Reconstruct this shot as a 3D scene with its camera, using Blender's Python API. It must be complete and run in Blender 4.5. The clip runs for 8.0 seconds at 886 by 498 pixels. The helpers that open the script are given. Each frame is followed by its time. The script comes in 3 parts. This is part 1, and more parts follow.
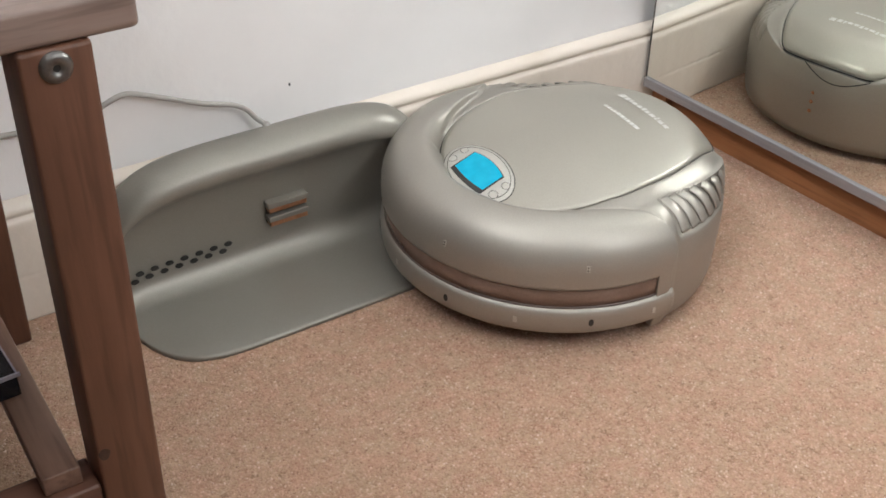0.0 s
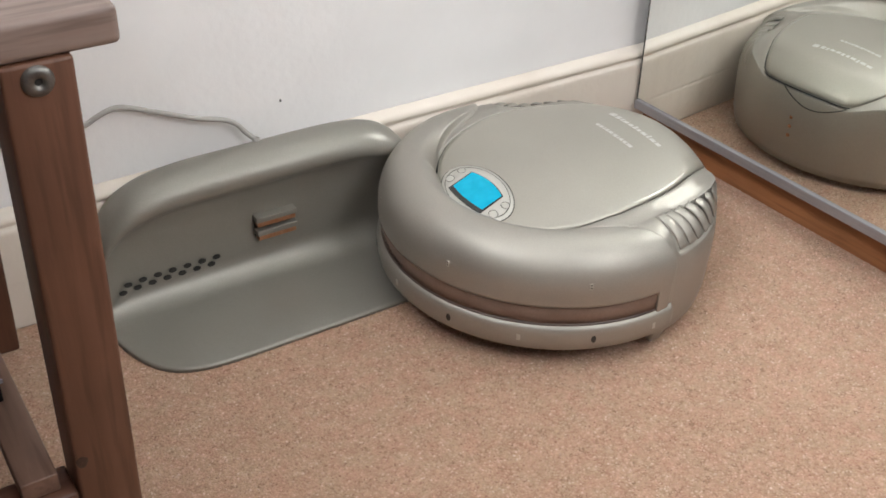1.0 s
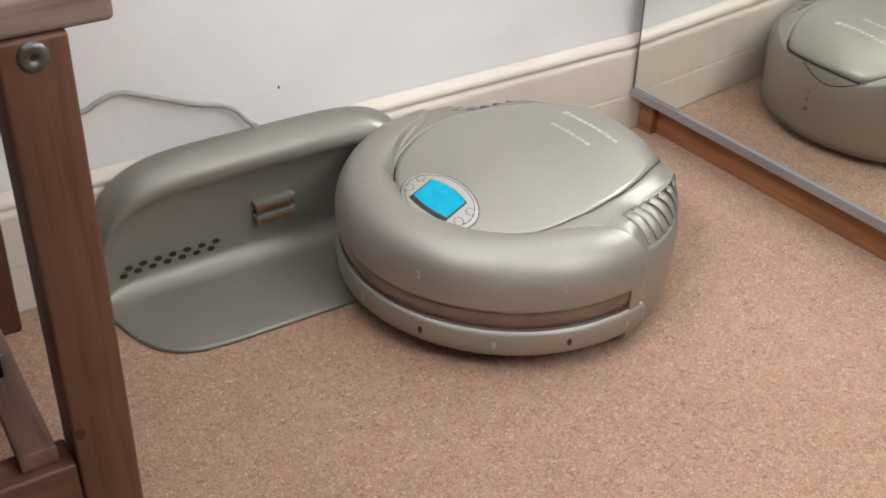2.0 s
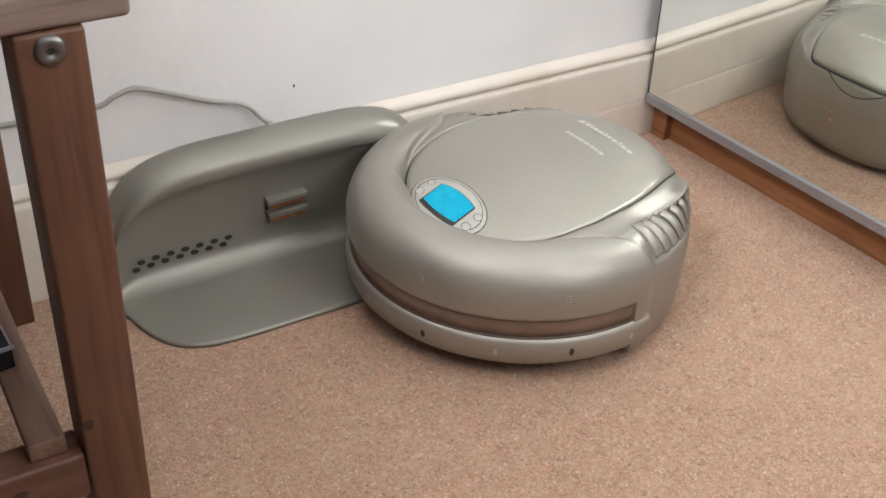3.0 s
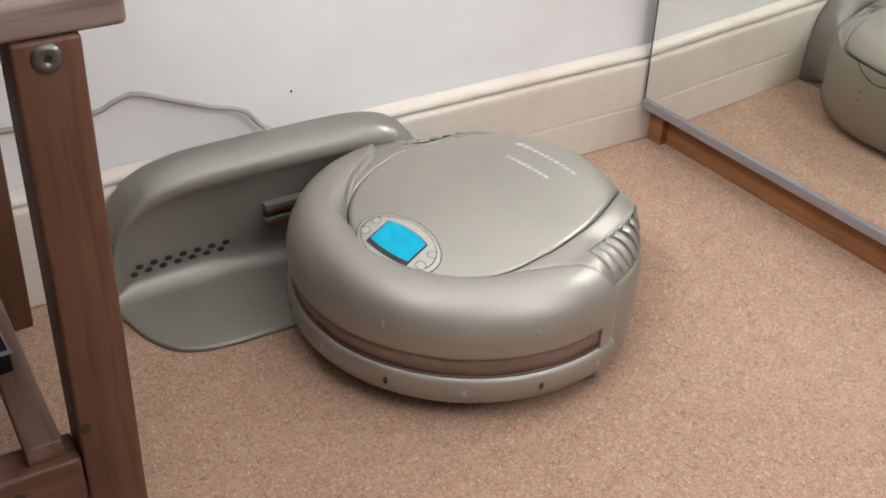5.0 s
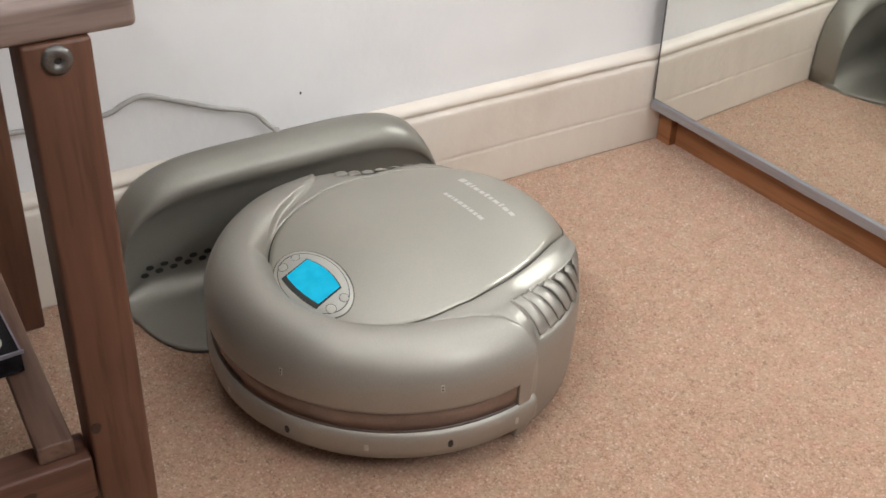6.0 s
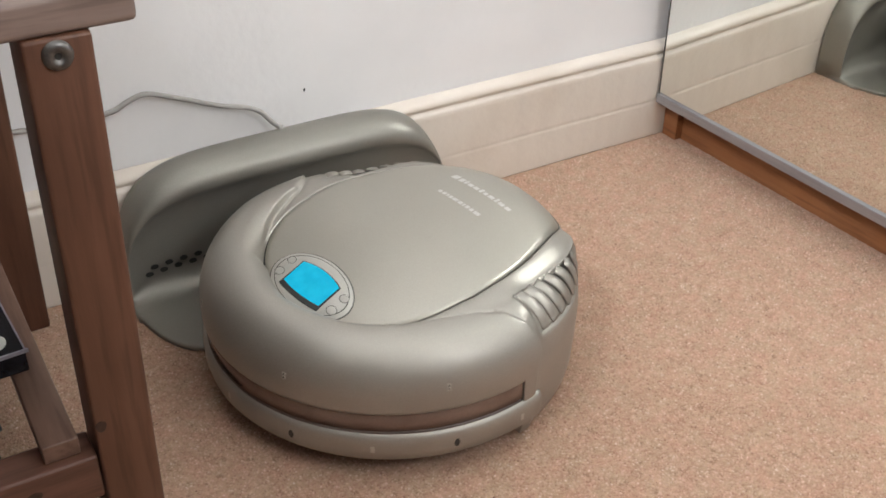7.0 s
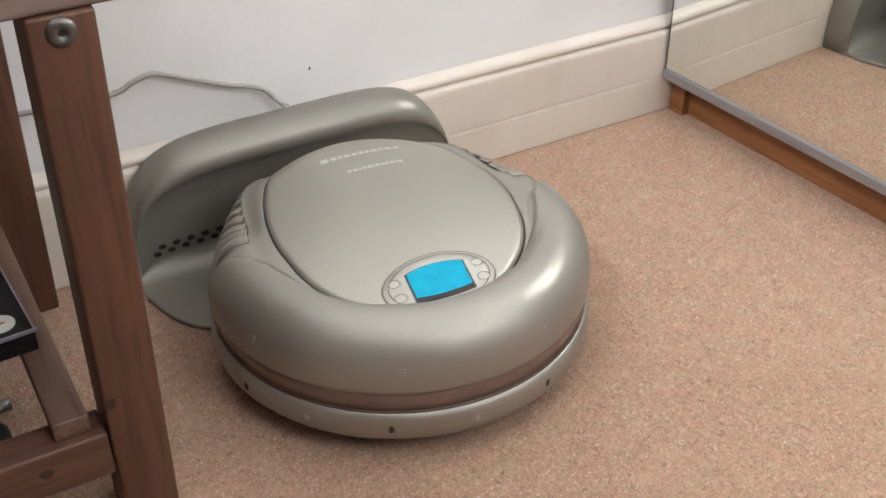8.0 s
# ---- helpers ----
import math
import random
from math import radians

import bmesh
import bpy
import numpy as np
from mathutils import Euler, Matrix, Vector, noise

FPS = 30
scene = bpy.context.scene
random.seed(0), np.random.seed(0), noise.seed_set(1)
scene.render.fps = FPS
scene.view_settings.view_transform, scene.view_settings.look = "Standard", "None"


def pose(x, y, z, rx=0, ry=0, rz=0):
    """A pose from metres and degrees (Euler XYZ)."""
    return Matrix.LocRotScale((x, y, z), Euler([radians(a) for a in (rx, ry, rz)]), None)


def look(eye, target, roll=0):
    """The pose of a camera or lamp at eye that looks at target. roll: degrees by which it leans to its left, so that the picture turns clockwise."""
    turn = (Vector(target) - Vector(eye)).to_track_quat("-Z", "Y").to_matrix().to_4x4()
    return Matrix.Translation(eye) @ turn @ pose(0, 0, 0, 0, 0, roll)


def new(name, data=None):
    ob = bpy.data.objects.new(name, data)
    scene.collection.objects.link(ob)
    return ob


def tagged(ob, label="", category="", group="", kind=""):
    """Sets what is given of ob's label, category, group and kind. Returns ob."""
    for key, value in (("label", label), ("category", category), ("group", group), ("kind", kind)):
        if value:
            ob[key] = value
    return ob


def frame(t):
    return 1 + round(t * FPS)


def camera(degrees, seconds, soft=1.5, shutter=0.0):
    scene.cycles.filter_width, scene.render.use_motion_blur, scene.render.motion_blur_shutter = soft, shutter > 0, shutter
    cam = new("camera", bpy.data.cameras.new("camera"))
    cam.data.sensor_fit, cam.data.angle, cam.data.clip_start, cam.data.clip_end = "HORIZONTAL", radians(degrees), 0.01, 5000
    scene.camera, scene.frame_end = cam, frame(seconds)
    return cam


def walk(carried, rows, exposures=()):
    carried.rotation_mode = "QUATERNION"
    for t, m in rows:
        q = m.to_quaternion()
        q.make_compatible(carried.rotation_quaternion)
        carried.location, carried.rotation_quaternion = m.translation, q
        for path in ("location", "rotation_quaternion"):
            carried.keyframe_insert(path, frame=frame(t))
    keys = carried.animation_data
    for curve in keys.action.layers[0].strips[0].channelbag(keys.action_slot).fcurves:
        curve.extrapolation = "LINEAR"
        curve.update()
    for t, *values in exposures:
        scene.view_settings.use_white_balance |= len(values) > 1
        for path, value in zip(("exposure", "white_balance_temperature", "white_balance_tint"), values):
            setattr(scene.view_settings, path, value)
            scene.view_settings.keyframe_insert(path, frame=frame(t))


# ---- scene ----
cam = camera(43.0, 8.0, soft=1.6, shutter=0.4)
PATH = [
    (0, -0.5404, -0.9048, 0.6648, -33.062, -34.812, -0.653),
    (0.5, -0.5345, -0.9166, 0.6678, -31.701, -34.558, -0.887),
    (1, -0.5288, -0.9234, 0.6716, -32.218, -33.961, -1.337),
    (1.5, -0.5261, -0.9298, 0.6674, -32.850, -33.755, -1.273),
    (2, -0.5281, -0.9499, 0.6656, -31.807, -33.883, -0.986),
    (2.2, -0.5280, -0.9525, 0.6658, -30.930, -33.880, -1.080),
    (3.5, -0.5270, -0.9585, 0.6682, -30.532, -33.787, -1.732),
    (4, -0.5270, -0.9615, 0.6659, -30.497, -33.481, -1.469),
    (4.5, -0.5258, -0.9617, 0.6705, -30.545, -33.627, -1.603),
    (6, -0.5250, -0.9667, 0.6732, -30.014, -33.556, -1.178),
    (6.5, -0.5258, -0.9687, 0.6718, -29.980, -33.286, -0.834),
    (7, -0.5228, -0.9653, 0.6665, -30.014, -33.538, -0.557),
    (7.5, -0.5220, -0.9697, 0.6619, -29.995, -34.537, 0.239),
    (8, -0.5228, -0.9698, 0.6617, -29.959, -34.386, 0.203),
]
walk(cam, [(t, pose(x, y, z, 90 + p, r, w)) for t, x, y, z, w, p, r in PATH])

# ---- light ----
world = bpy.data.worlds.new("world")
scene.world = world
world.use_nodes = True
wn = world.node_tree.nodes
sky = wn.new("ShaderNodeTexSky")
sky.sky_type = "NISHITA"
sky.sun_disc = False
sky.sun_elevation, sky.sun_rotation = radians(35), radians(160)
world.node_tree.links.new(sky.outputs[0], wn["Background"].inputs[0])
wn["Background"].inputs[1].default_value = 0.1

# the room's two windows: one in the west wall beyond the stool, one in the south wall behind the viewer
WEST, EAST, SOUTH = -1.45, 1.05, -1.95
WIN_X0, WIN_X1 = -0.1, 0.9
WIN_Y0, WIN_Y1, WIN_Z0, WIN_Z1 = -1.25, -0.15, 1.25, 2.15
for wide, watts, eye, aim in ((WIN_Y1 - WIN_Y0, 90, (WEST - 0.03, (WIN_Y0 + WIN_Y1) / 2, (WIN_Z0 + WIN_Z1) / 2), (0, (WIN_Y0 + WIN_Y1) / 2, 0.9)),
                              (WIN_X1 - WIN_X0, 19, ((WIN_X0 + WIN_X1) / 2, SOUTH - 0.03, (WIN_Z0 + WIN_Z1) / 2), ((WIN_X0 + WIN_X1) / 2, 0, 0.9))):
    win = bpy.data.lights.new("window_light", "AREA")
    win.shape, win.size, win.size_y = "RECTANGLE", wide - 0.1, WIN_Z1 - WIN_Z0 - 0.1
    win.energy, win.color = watts, (0.945, 0.975, 1.0)
    new("window_light", win).matrix_world = look(eye, aim)
scene.view_settings.exposure = 0.0


# ---- materials ----
def ramp(nt, src, stops):
    r = nt.nodes.new("ShaderNodeValToRGB")
    while len(r.color_ramp.elements) < len(stops):
        r.color_ramp.elements.new(0.5)
    for e, (pos, col) in zip(r.color_ramp.elements, stops):
        e.position, e.color = pos, (*col, 1)
    nt.links.new(src, r.inputs[0])
    return r.outputs[0]


def tex(nt, kind, scale, detail=2, stretch=(1, 1, 1), rough=0.5):
    co = nt.nodes.new("ShaderNodeTexCoord")
    mp = nt.nodes.new("ShaderNodeMapping")
    mp.inputs["Scale"].default_value = stretch
    nt.links.new(co.outputs["Object"], mp.inputs[0])
    n = nt.nodes.new(kind)
    n.inputs["Scale"].default_value = scale
    if kind == "ShaderNodeTexNoise":
        n.inputs["Detail"].default_value = detail
        n.inputs["Roughness"].default_value = rough
    nt.links.new(mp.outputs[0], n.inputs["Vector"])
    return n


def mix(nt, a, b, fac, mode="MIX"):
    m = nt.nodes.new("ShaderNodeMix")
    m.data_type, m.blend_type = "RGBA", mode
    for socket, v in ((m.inputs[6], a), (m.inputs[7], b), (m.inputs[0], fac)):
        if isinstance(v, (int, float)):
            socket.default_value = v
        elif isinstance(v, tuple):
            socket.default_value = (*v, 1)
        else:
            nt.links.new(v, socket)
    return m.outputs[2]


def material(name, rough=0.5, metal=0.0, colour=(0.5, 0.5, 0.5)):
    m = bpy.data.materials.new(name)
    m.use_nodes = True
    b = m.node_tree.nodes["Principled BSDF"]
    b.inputs["Roughness"].default_value, b.inputs["Metallic"].default_value = rough, metal
    b.inputs["Base Color"].default_value = (*colour, 1)
    return m, m.node_tree, b


def bump(nt, bsdf, height, strength, distance):
    n = nt.nodes.new("ShaderNodeBump")
    n.inputs["Strength"].default_value, n.inputs["Distance"].default_value = strength, distance
    nt.links.new(height, n.inputs["Height"])
    nt.links.new(n.outputs[0], bsdf.inputs["Normal"])


def varied(name, colours, scale, rough, metal=0.0, grain=600, relief=0.0002, strength=0.25, stretch=(1, 1, 1), fine=0.12):
    """A surface with broad stains between two colours, fine grain and slight relief."""
    m, nt, b = material(name, rough, metal)
    broad = tex(nt, "ShaderNodeTexNoise", scale, 4, stretch)
    small = tex(nt, "ShaderNodeTexNoise", grain, 2, stretch)
    col = ramp(nt, broad.outputs[0], [(0.3, colours[0]), (0.7, colours[1])])
    dark = ramp(nt, small.outputs[0], [(0.3, (1 - fine,) * 3), (0.7, (1.0, 1.0, 1.0))])
    nt.links.new(mix(nt, col, dark, 1.0, "MULTIPLY"), b.inputs["Base Color"])
    bump(nt, b, small.outputs[0], strength, relief)
    rr = nt.nodes.new("ShaderNodeMapRange")
    rr.inputs[3].default_value, rr.inputs[4].default_value = rough * 0.85, min(1, rough * 1.15)
    nt.links.new(broad.outputs[0], rr.inputs[0])
    nt.links.new(rr.outputs[0], b.inputs["Roughness"])
    return m


def carpet_material():
    m, nt, b = material("carpet", 1.0)
    b.inputs["Specular IOR Level"].default_value = 0.1
    b.inputs["Sheen Weight"].default_value = 0.25
    tuft = tex(nt, "ShaderNodeTexVoronoi", 480)
    clump = tex(nt, "ShaderNodeTexNoise", 210, 6, rough=0.75)
    tone = tex(nt, "ShaderNodeTexNoise", 55, 3)
    broad = tex(nt, "ShaderNodeTexNoise", 6, 3)
    fine = tex(nt, "ShaderNodeTexNoise", 330, 3, rough=0.7)
    blotch = tex(nt, "ShaderNodeTexNoise", 42, 4, rough=0.6)
    speck = tex(nt, "ShaderNodeTexVoronoi", 210)
    base = ramp(nt, clump.outputs[0], [(0.28, (0.265, 0.160, 0.106)), (0.43, (0.395, 0.254, 0.176)), (0.57, (0.490, 0.326, 0.234)), (0.72, (0.645, 0.465, 0.355))])
    hue = ramp(nt, tone.outputs[0], [(0.35, (1.0, 0.93, 0.91)), (0.65, (0.97, 1.0, 0.95))])
    patch = ramp(nt, blotch.outputs[0], [(0.33, (0.88, 0.87, 0.86)), (0.5, (0.98, 0.98, 0.98)), (0.66, (1.06, 1.07, 1.08))])
    shade = ramp(nt, broad.outputs[0], [(0.3, (0.92, 0.90, 0.88)), (0.7, (1, 1, 1))])
    fleck = ramp(nt, fine.outputs[0], [(0.30, (0.30, 0.24, 0.21)), (0.38, (0.97, 0.97, 0.97)), (0.7, (1, 1, 1))])
    tufts = ramp(nt, speck.outputs["Color"], [(0.05, (0.72, 0.69, 0.67)), (0.22, (0.98, 0.98, 0.98)), (0.8, (1.0, 1.0, 1.0)), (0.97, (1.14, 1.15, 1.16))])
    c = mix(nt, mix(nt, base, hue, 1.0, "MULTIPLY"), shade, 1.0, "MULTIPLY")
    c = mix(nt, mix(nt, c, patch, 1.0, "MULTIPLY"), tufts, 1.0, "MULTIPLY")
    nt.links.new(mix(nt, c, fleck, 1.0, "MULTIPLY"), b.inputs["Base Color"])
    h = mix(nt, tuft.outputs[0], clump.outputs[0], 0.55)
    bump(nt, b, h, 0.4, 0.003)
    return m


def pile_material():
    """Short twisted yarn: every tuft a shade of its own, over broad worn patches."""
    m, nt, b = material("carpet_pile", 1.0)
    b.inputs["Specular IOR Level"].default_value = 0.08
    b.inputs["Sheen Weight"].default_value = 0.2
    geo = nt.nodes.new("ShaderNodeNewGeometry")
    tone = tex(nt, "ShaderNodeTexNoise", 55, 3)
    broad = tex(nt, "ShaderNodeTexNoise", 7, 3)
    clump = tex(nt, "ShaderNodeTexNoise", 130, 4, rough=0.7)
    base = ramp(nt, geo.outputs["Random Per Island"], [(0.0, (0.335, 0.207, 0.152)), (0.12, (0.432, 0.278, 0.211)), (0.55, (0.492, 0.328, 0.255)), (0.88, (0.548, 0.381, 0.304)), (1.0, (0.63, 0.473, 0.398))])
    hue = ramp(nt, tone.outputs[0], [(0.35, (1.0, 0.91, 0.88)), (0.65, (0.97, 1.0, 0.96))])
    worn = ramp(nt, broad.outputs[0], [(0.3, (0.92, 0.90, 0.88)), (0.7, (1, 1, 1))])
    fleck = ramp(nt, clump.outputs[0], [(0.3, (0.68, 0.64, 0.62)), (0.45, (0.97, 0.97, 0.97)), (0.7, (1.06, 1.06, 1.06))])
    c = mix(nt, mix(nt, base, hue, 1.0, "MULTIPLY"), worn, 1.0, "MULTIPLY")
    nt.links.new(mix(nt, c, fleck, 1.0, "MULTIPLY"), b.inputs["Base Color"])
    return m


def wood_material(name, dark, mid, light, stretch, rough=0.5):
    m, nt, b = material(name, rough)
    g = tex(nt, "ShaderNodeTexNoise", 30, 6, stretch, 0.65)
    g.inputs["Distortion"].default_value = 0.15
    pores = tex(nt, "ShaderNodeTexNoise", 160, 3, stretch)
    wear = tex(nt, "ShaderNodeTexNoise", 9, 4)
    col = ramp(nt, g.outputs[0], [(0.3, dark), (0.5, mid), (0.72, light)])
    po = ramp(nt, pores.outputs[0], [(0.34, (0.66, 0.62, 0.6)), (0.5, (1, 1, 1))])
    we = ramp(nt, wear.outputs[0], [(0.3, (0.86, 0.86, 0.86)), (0.65, (1.08, 1.08, 1.08))])
    c = mix(nt, col, po, 0.8, "MULTIPLY")
    nt.links.new(mix(nt, c, we, 1.0, "MULTIPLY"), b.inputs["Base Color"])
    bump(nt, b, g.outputs[0], 0.3, 0.001)
    return m


def paint_material(name, colour, dirt, rough, bumpy):
    m, nt, b = material(name, rough)
    broad = tex(nt, "ShaderNodeTexNoise", 7, 5)
    brush = tex(nt, "ShaderNodeTexNoise", 110, 3, (1, 1, 1))
    nt.links.new(ramp(nt, broad.outputs[0], [(0.32, dirt), (0.55, colour)]), b.inputs["Base Color"])
    bump(nt, b, brush.outputs[0], 0.35, bumpy)
    return m


CARPET = carpet_material()
PILE = pile_material()
PLASTER = paint_material("white_plaster", (0.86, 0.845, 0.845), (0.82, 0.805, 0.805), 0.9, 0.0012)
GLOSS = paint_material("cream_gloss_paint", (0.74, 0.665, 0.585), (0.67, 0.585, 0.50), 0.42, 0.0010)
# dark tone assumed for the unseen walls, to lower their bounced light
TAUPE = paint_material("taupe_low_bounce_paint", (0.20, 0.175, 0.155), (0.17, 0.15, 0.13), 0.9, 0.0012)
CEIL = paint_material("ceiling_paint", (0.82, 0.82, 0.81), (0.79, 0.79, 0.78), 0.9, 0.001)
WOOD_Z = wood_material("stained_wood_upright", (0.090, 0.036, 0.020), (0.128, 0.055, 0.031), (0.165, 0.078, 0.047), (1, 1, 0.08))
WOOD_X = wood_material("stained_wood_along", (0.090, 0.038, 0.024), (0.128, 0.056, 0.036), (0.170, 0.080, 0.054), (0.08, 1, 1))
WOOD_Y = wood_material("stained_wood_slat", (0.105, 0.056, 0.039), (0.165, 0.092, 0.065), (0.230, 0.140, 0.104), (1, 0.08, 1))
SEATW = wood_material("worn_seat_wood", (0.17, 0.118, 0.10), (0.24, 0.175, 0.15), (0.31, 0.235, 0.205), (0.08, 1, 1), 0.42)
PLINTHW = wood_material("pine_plinth", (0.20, 0.078, 0.030), (0.275, 0.110, 0.043), (0.335, 0.148, 0.062), (1, 0.08, 1), 0.45)
SILVER = varied("champagne_metallic_plastic", ((0.378, 0.355, 0.317), (0.407, 0.383, 0.341)), 14, 0.50, 0.72, 900, 0.00012, 0.2, fine=0.10)
LIDSILVER = varied("lid_metallic_plastic", ((0.400, 0.380, 0.330), (0.430, 0.408, 0.354)), 12, 0.44, 0.60, 900, 0.00012, 0.2, fine=0.08)
# the cleaner's silver plastic, darkened: the dock recess's shade is in the colour
DOCKSILVER_SHADED = varied("dock_shaded_metallic_plastic", ((0.268, 0.252, 0.222), (0.294, 0.277, 0.244)), 12, 0.45, 0.42, 900, 0.00012, 0.2, fine=0.10)
PANELGREY = varied("panel_light_plastic", ((0.50, 0.485, 0.44), (0.54, 0.52, 0.47)), 40, 0.42, 0.2, 900, 0.0001)
DARK = varied("dark_plastic", ((0.020, 0.019, 0.018), (0.032, 0.030, 0.028)), 30, 0.6)
GROOVE = varied("dark_groove", ((0.055, 0.052, 0.046), (0.075, 0.071, 0.062)), 30, 0.6)
BROWNWIN = varied("brown_smoked_plastic", ((0.185, 0.118, 0.090), (0.235, 0.158, 0.122)), 30, 0.25, 0.0, 500, 0.0001)
BROWNLOW = varied("dark_brown_plastic", ((0.075, 0.048, 0.040), (0.10, 0.066, 0.055)), 30, 0.4)
COPPER = varied("worn_copper", ((0.42, 0.19, 0.10), (0.52, 0.27, 0.16)), 200, 0.32, 0.8)
ALU = varied("brushed_aluminium", ((0.36, 0.36, 0.39), (0.43, 0.43, 0.46)), 20, 0.42, 0.7, 400, 0.0001, 0.2, (1, 0.05, 1))
KNOT = varied("dark_wood_knot", ((0.030, 0.014, 0.009), (0.060, 0.028, 0.018)), 300, 0.6)
STEEL = varied("dull_screw_steel", ((0.15, 0.145, 0.14), (0.21, 0.20, 0.19)), 150, 0.42, 0.9)
CABLE = varied("grey_cable_plastic", ((0.36, 0.34, 0.32), (0.42, 0.40, 0.375)), 60, 0.5)
PRINT = varied("pale_print", ((0.56, 0.55, 0.52), (0.62, 0.61, 0.58)), 300, 0.6)
PAPER = varied("white_label", ((0.66, 0.65, 0.62), (0.72, 0.71, 0.68)), 100, 0.5)
RED = varied("red_print", ((0.45, 0.06, 0.05), (0.52, 0.09, 0.07)), 100, 0.5)
BLACKBOX = varied("black_box_plastic", ((0.012, 0.012, 0.016), (0.022, 0.022, 0.028)), 40, 0.25)
CLEAR = varied("clear_case_edge", ((0.30, 0.28, 0.34), (0.40, 0.38, 0.44)), 60, 0.2)
CREAM = varied("cream_plastic", ((0.60, 0.56, 0.46), (0.66, 0.62, 0.52)), 60, 0.45)


def screen_material():
    m, nt, b = material("backlit_display", 0.2, 0, (0.0, 0.05, 0.07))
    n = tex(nt, "ShaderNodeTexNoise", 90, 2)
    col = ramp(nt, n.outputs[0], [(0.35, (0.002, 0.46, 0.72)), (0.65, (0.006, 0.54, 0.80))])
    nt.links.new(col, b.inputs["Emission Color"])
    b.inputs["Emission Strength"].default_value = 0.86
    b.inputs["Specular IOR Level"].default_value = 0.2
    return m


SCREEN = screen_material()
MIRROR, _nt, _b = material("mirror_glass", 0.015, 1.0, (0.86, 0.875, 0.84))


# ---- mesh helpers ----
def finish(bm, mat, smooth=True):
    me = bpy.data.meshes.new("mesh")
    bmesh.ops.recalc_face_normals(bm, faces=bm.faces)
    for f in bm.faces:
        f.smooth = smooth
    bm.to_mesh(me)
    bm.free()
    for one in (mat if isinstance(mat, (list, tuple)) else [mat]):
        me.materials.append(one)
    return me


def thing(name, label, category, m=None, group="", kind=""):
    ob = tagged(new(name), label, category, group, kind)
    if m is not None:
        ob.matrix_world = m
    return ob


def part(name, bm, mat, parent, label="", smooth=True, m=None):
    ob = new(name, finish(bm, mat, smooth))
    if parent is not None:
        ob.parent = parent
    if m is not None:
        ob.matrix_basis = m
    return tagged(ob, label)


def box(x0, x1, y0, y1, z0, z1, bevel=0.002, seg=2):
    bm = bmesh.new()
    bmesh.ops.create_cube(bm, size=1)
    for v in bm.verts:
        v.co = ((x0 + x1) / 2 + v.co.x * (x1 - x0), (y0 + y1) / 2 + v.co.y * (y1 - y0), (z0 + z1) / 2 + v.co.z * (z1 - z0))
    if bevel:
        bmesh.ops.bevel(bm, geom=list(bm.edges), offset=bevel, segments=seg, affect="EDGES", profile=0.6)
    return bm


def structure(name, bm, mat, label, category, smooth=False):
    ob = new(name, finish(bm, mat, smooth))
    return tagged(ob, label, category, kind="structure")


def grid_mesh(rows, close_u=False):
    """A sheet from rows of equal numbers of points."""
    bm = bmesh.new()
    vs = [[bm.verts.new(p) for p in row] for row in rows]
    n = len(vs[0])
    for a, b in zip(vs, vs[1:]):
        for i in range(n if close_u else n - 1):
            j = (i + 1) % n
            if len({a[i], a[j], b[j], b[i]}) == 4:
                try:
                    bm.faces.new((a[i], a[j], b[j], b[i]))
                except ValueError:
                    pass
    return bm


def extrude_profile(points, axis, a, b):
    """A closed profile (pairs) drawn out along x or y from a to b."""
    bm = bmesh.new()
    ends = []
    for s in (a, b):
        ends.append([bm.verts.new((s, p, q) if axis == "x" else (p, s, q)) for p, q in points])
    n = len(points)
    for i in range(n):
        j = (i + 1) % n
        bm.faces.new((ends[0][i], ends[0][j], ends[1][j], ends[1][i]))
    bm.faces.new(ends[0])
    bm.faces.new(ends[1][::-1])
    return bm


def tube(points, radius, sides=10):
    """A round cable along smooth points."""
    pts = [Vector(p) for p in points]
    fine = []
    for i in range(len(pts) - 1):
        p0, p1, p2, p3 = pts[max(i - 1, 0)], pts[i], pts[i + 1], pts[min(i + 2, len(pts) - 1)]
        for k in range(6):
            t = k / 6
            fine.append(0.5 * (2 * p1 + (p2 - p0) * t + (2 * p0 - 5 * p1 + 4 * p2 - p3) * t * t + (3 * p1 - p0 - 3 * p2 + p3) * t ** 3))
    fine.append(pts[-1])
    rows = []
    for i, p in enumerate(fine):
        d = (fine[min(i + 1, len(fine) - 1)] - fine[max(i - 1, 0)]).normalized()
        s = d.cross(Vector((0, 1, 0.01))).normalized()
        u = s.cross(d)
        rows.append([p + radius * (math.cos(a) * s + math.sin(a) * u) for a in (2 * math.pi * k / sides for k in range(sides))])
    bm = grid_mesh(rows, True)
    bmesh.ops.holes_fill(bm, edges=[e for e in bm.edges if e.is_boundary])
    return bm


def smooth01(x):
    x = max(0.0, min(1.0, x))
    return x * x * (3 - 2 * x)


# ---- room ----
NY = 0.016          # plaster face of the north wall; its baseboard stands proud to y = 0


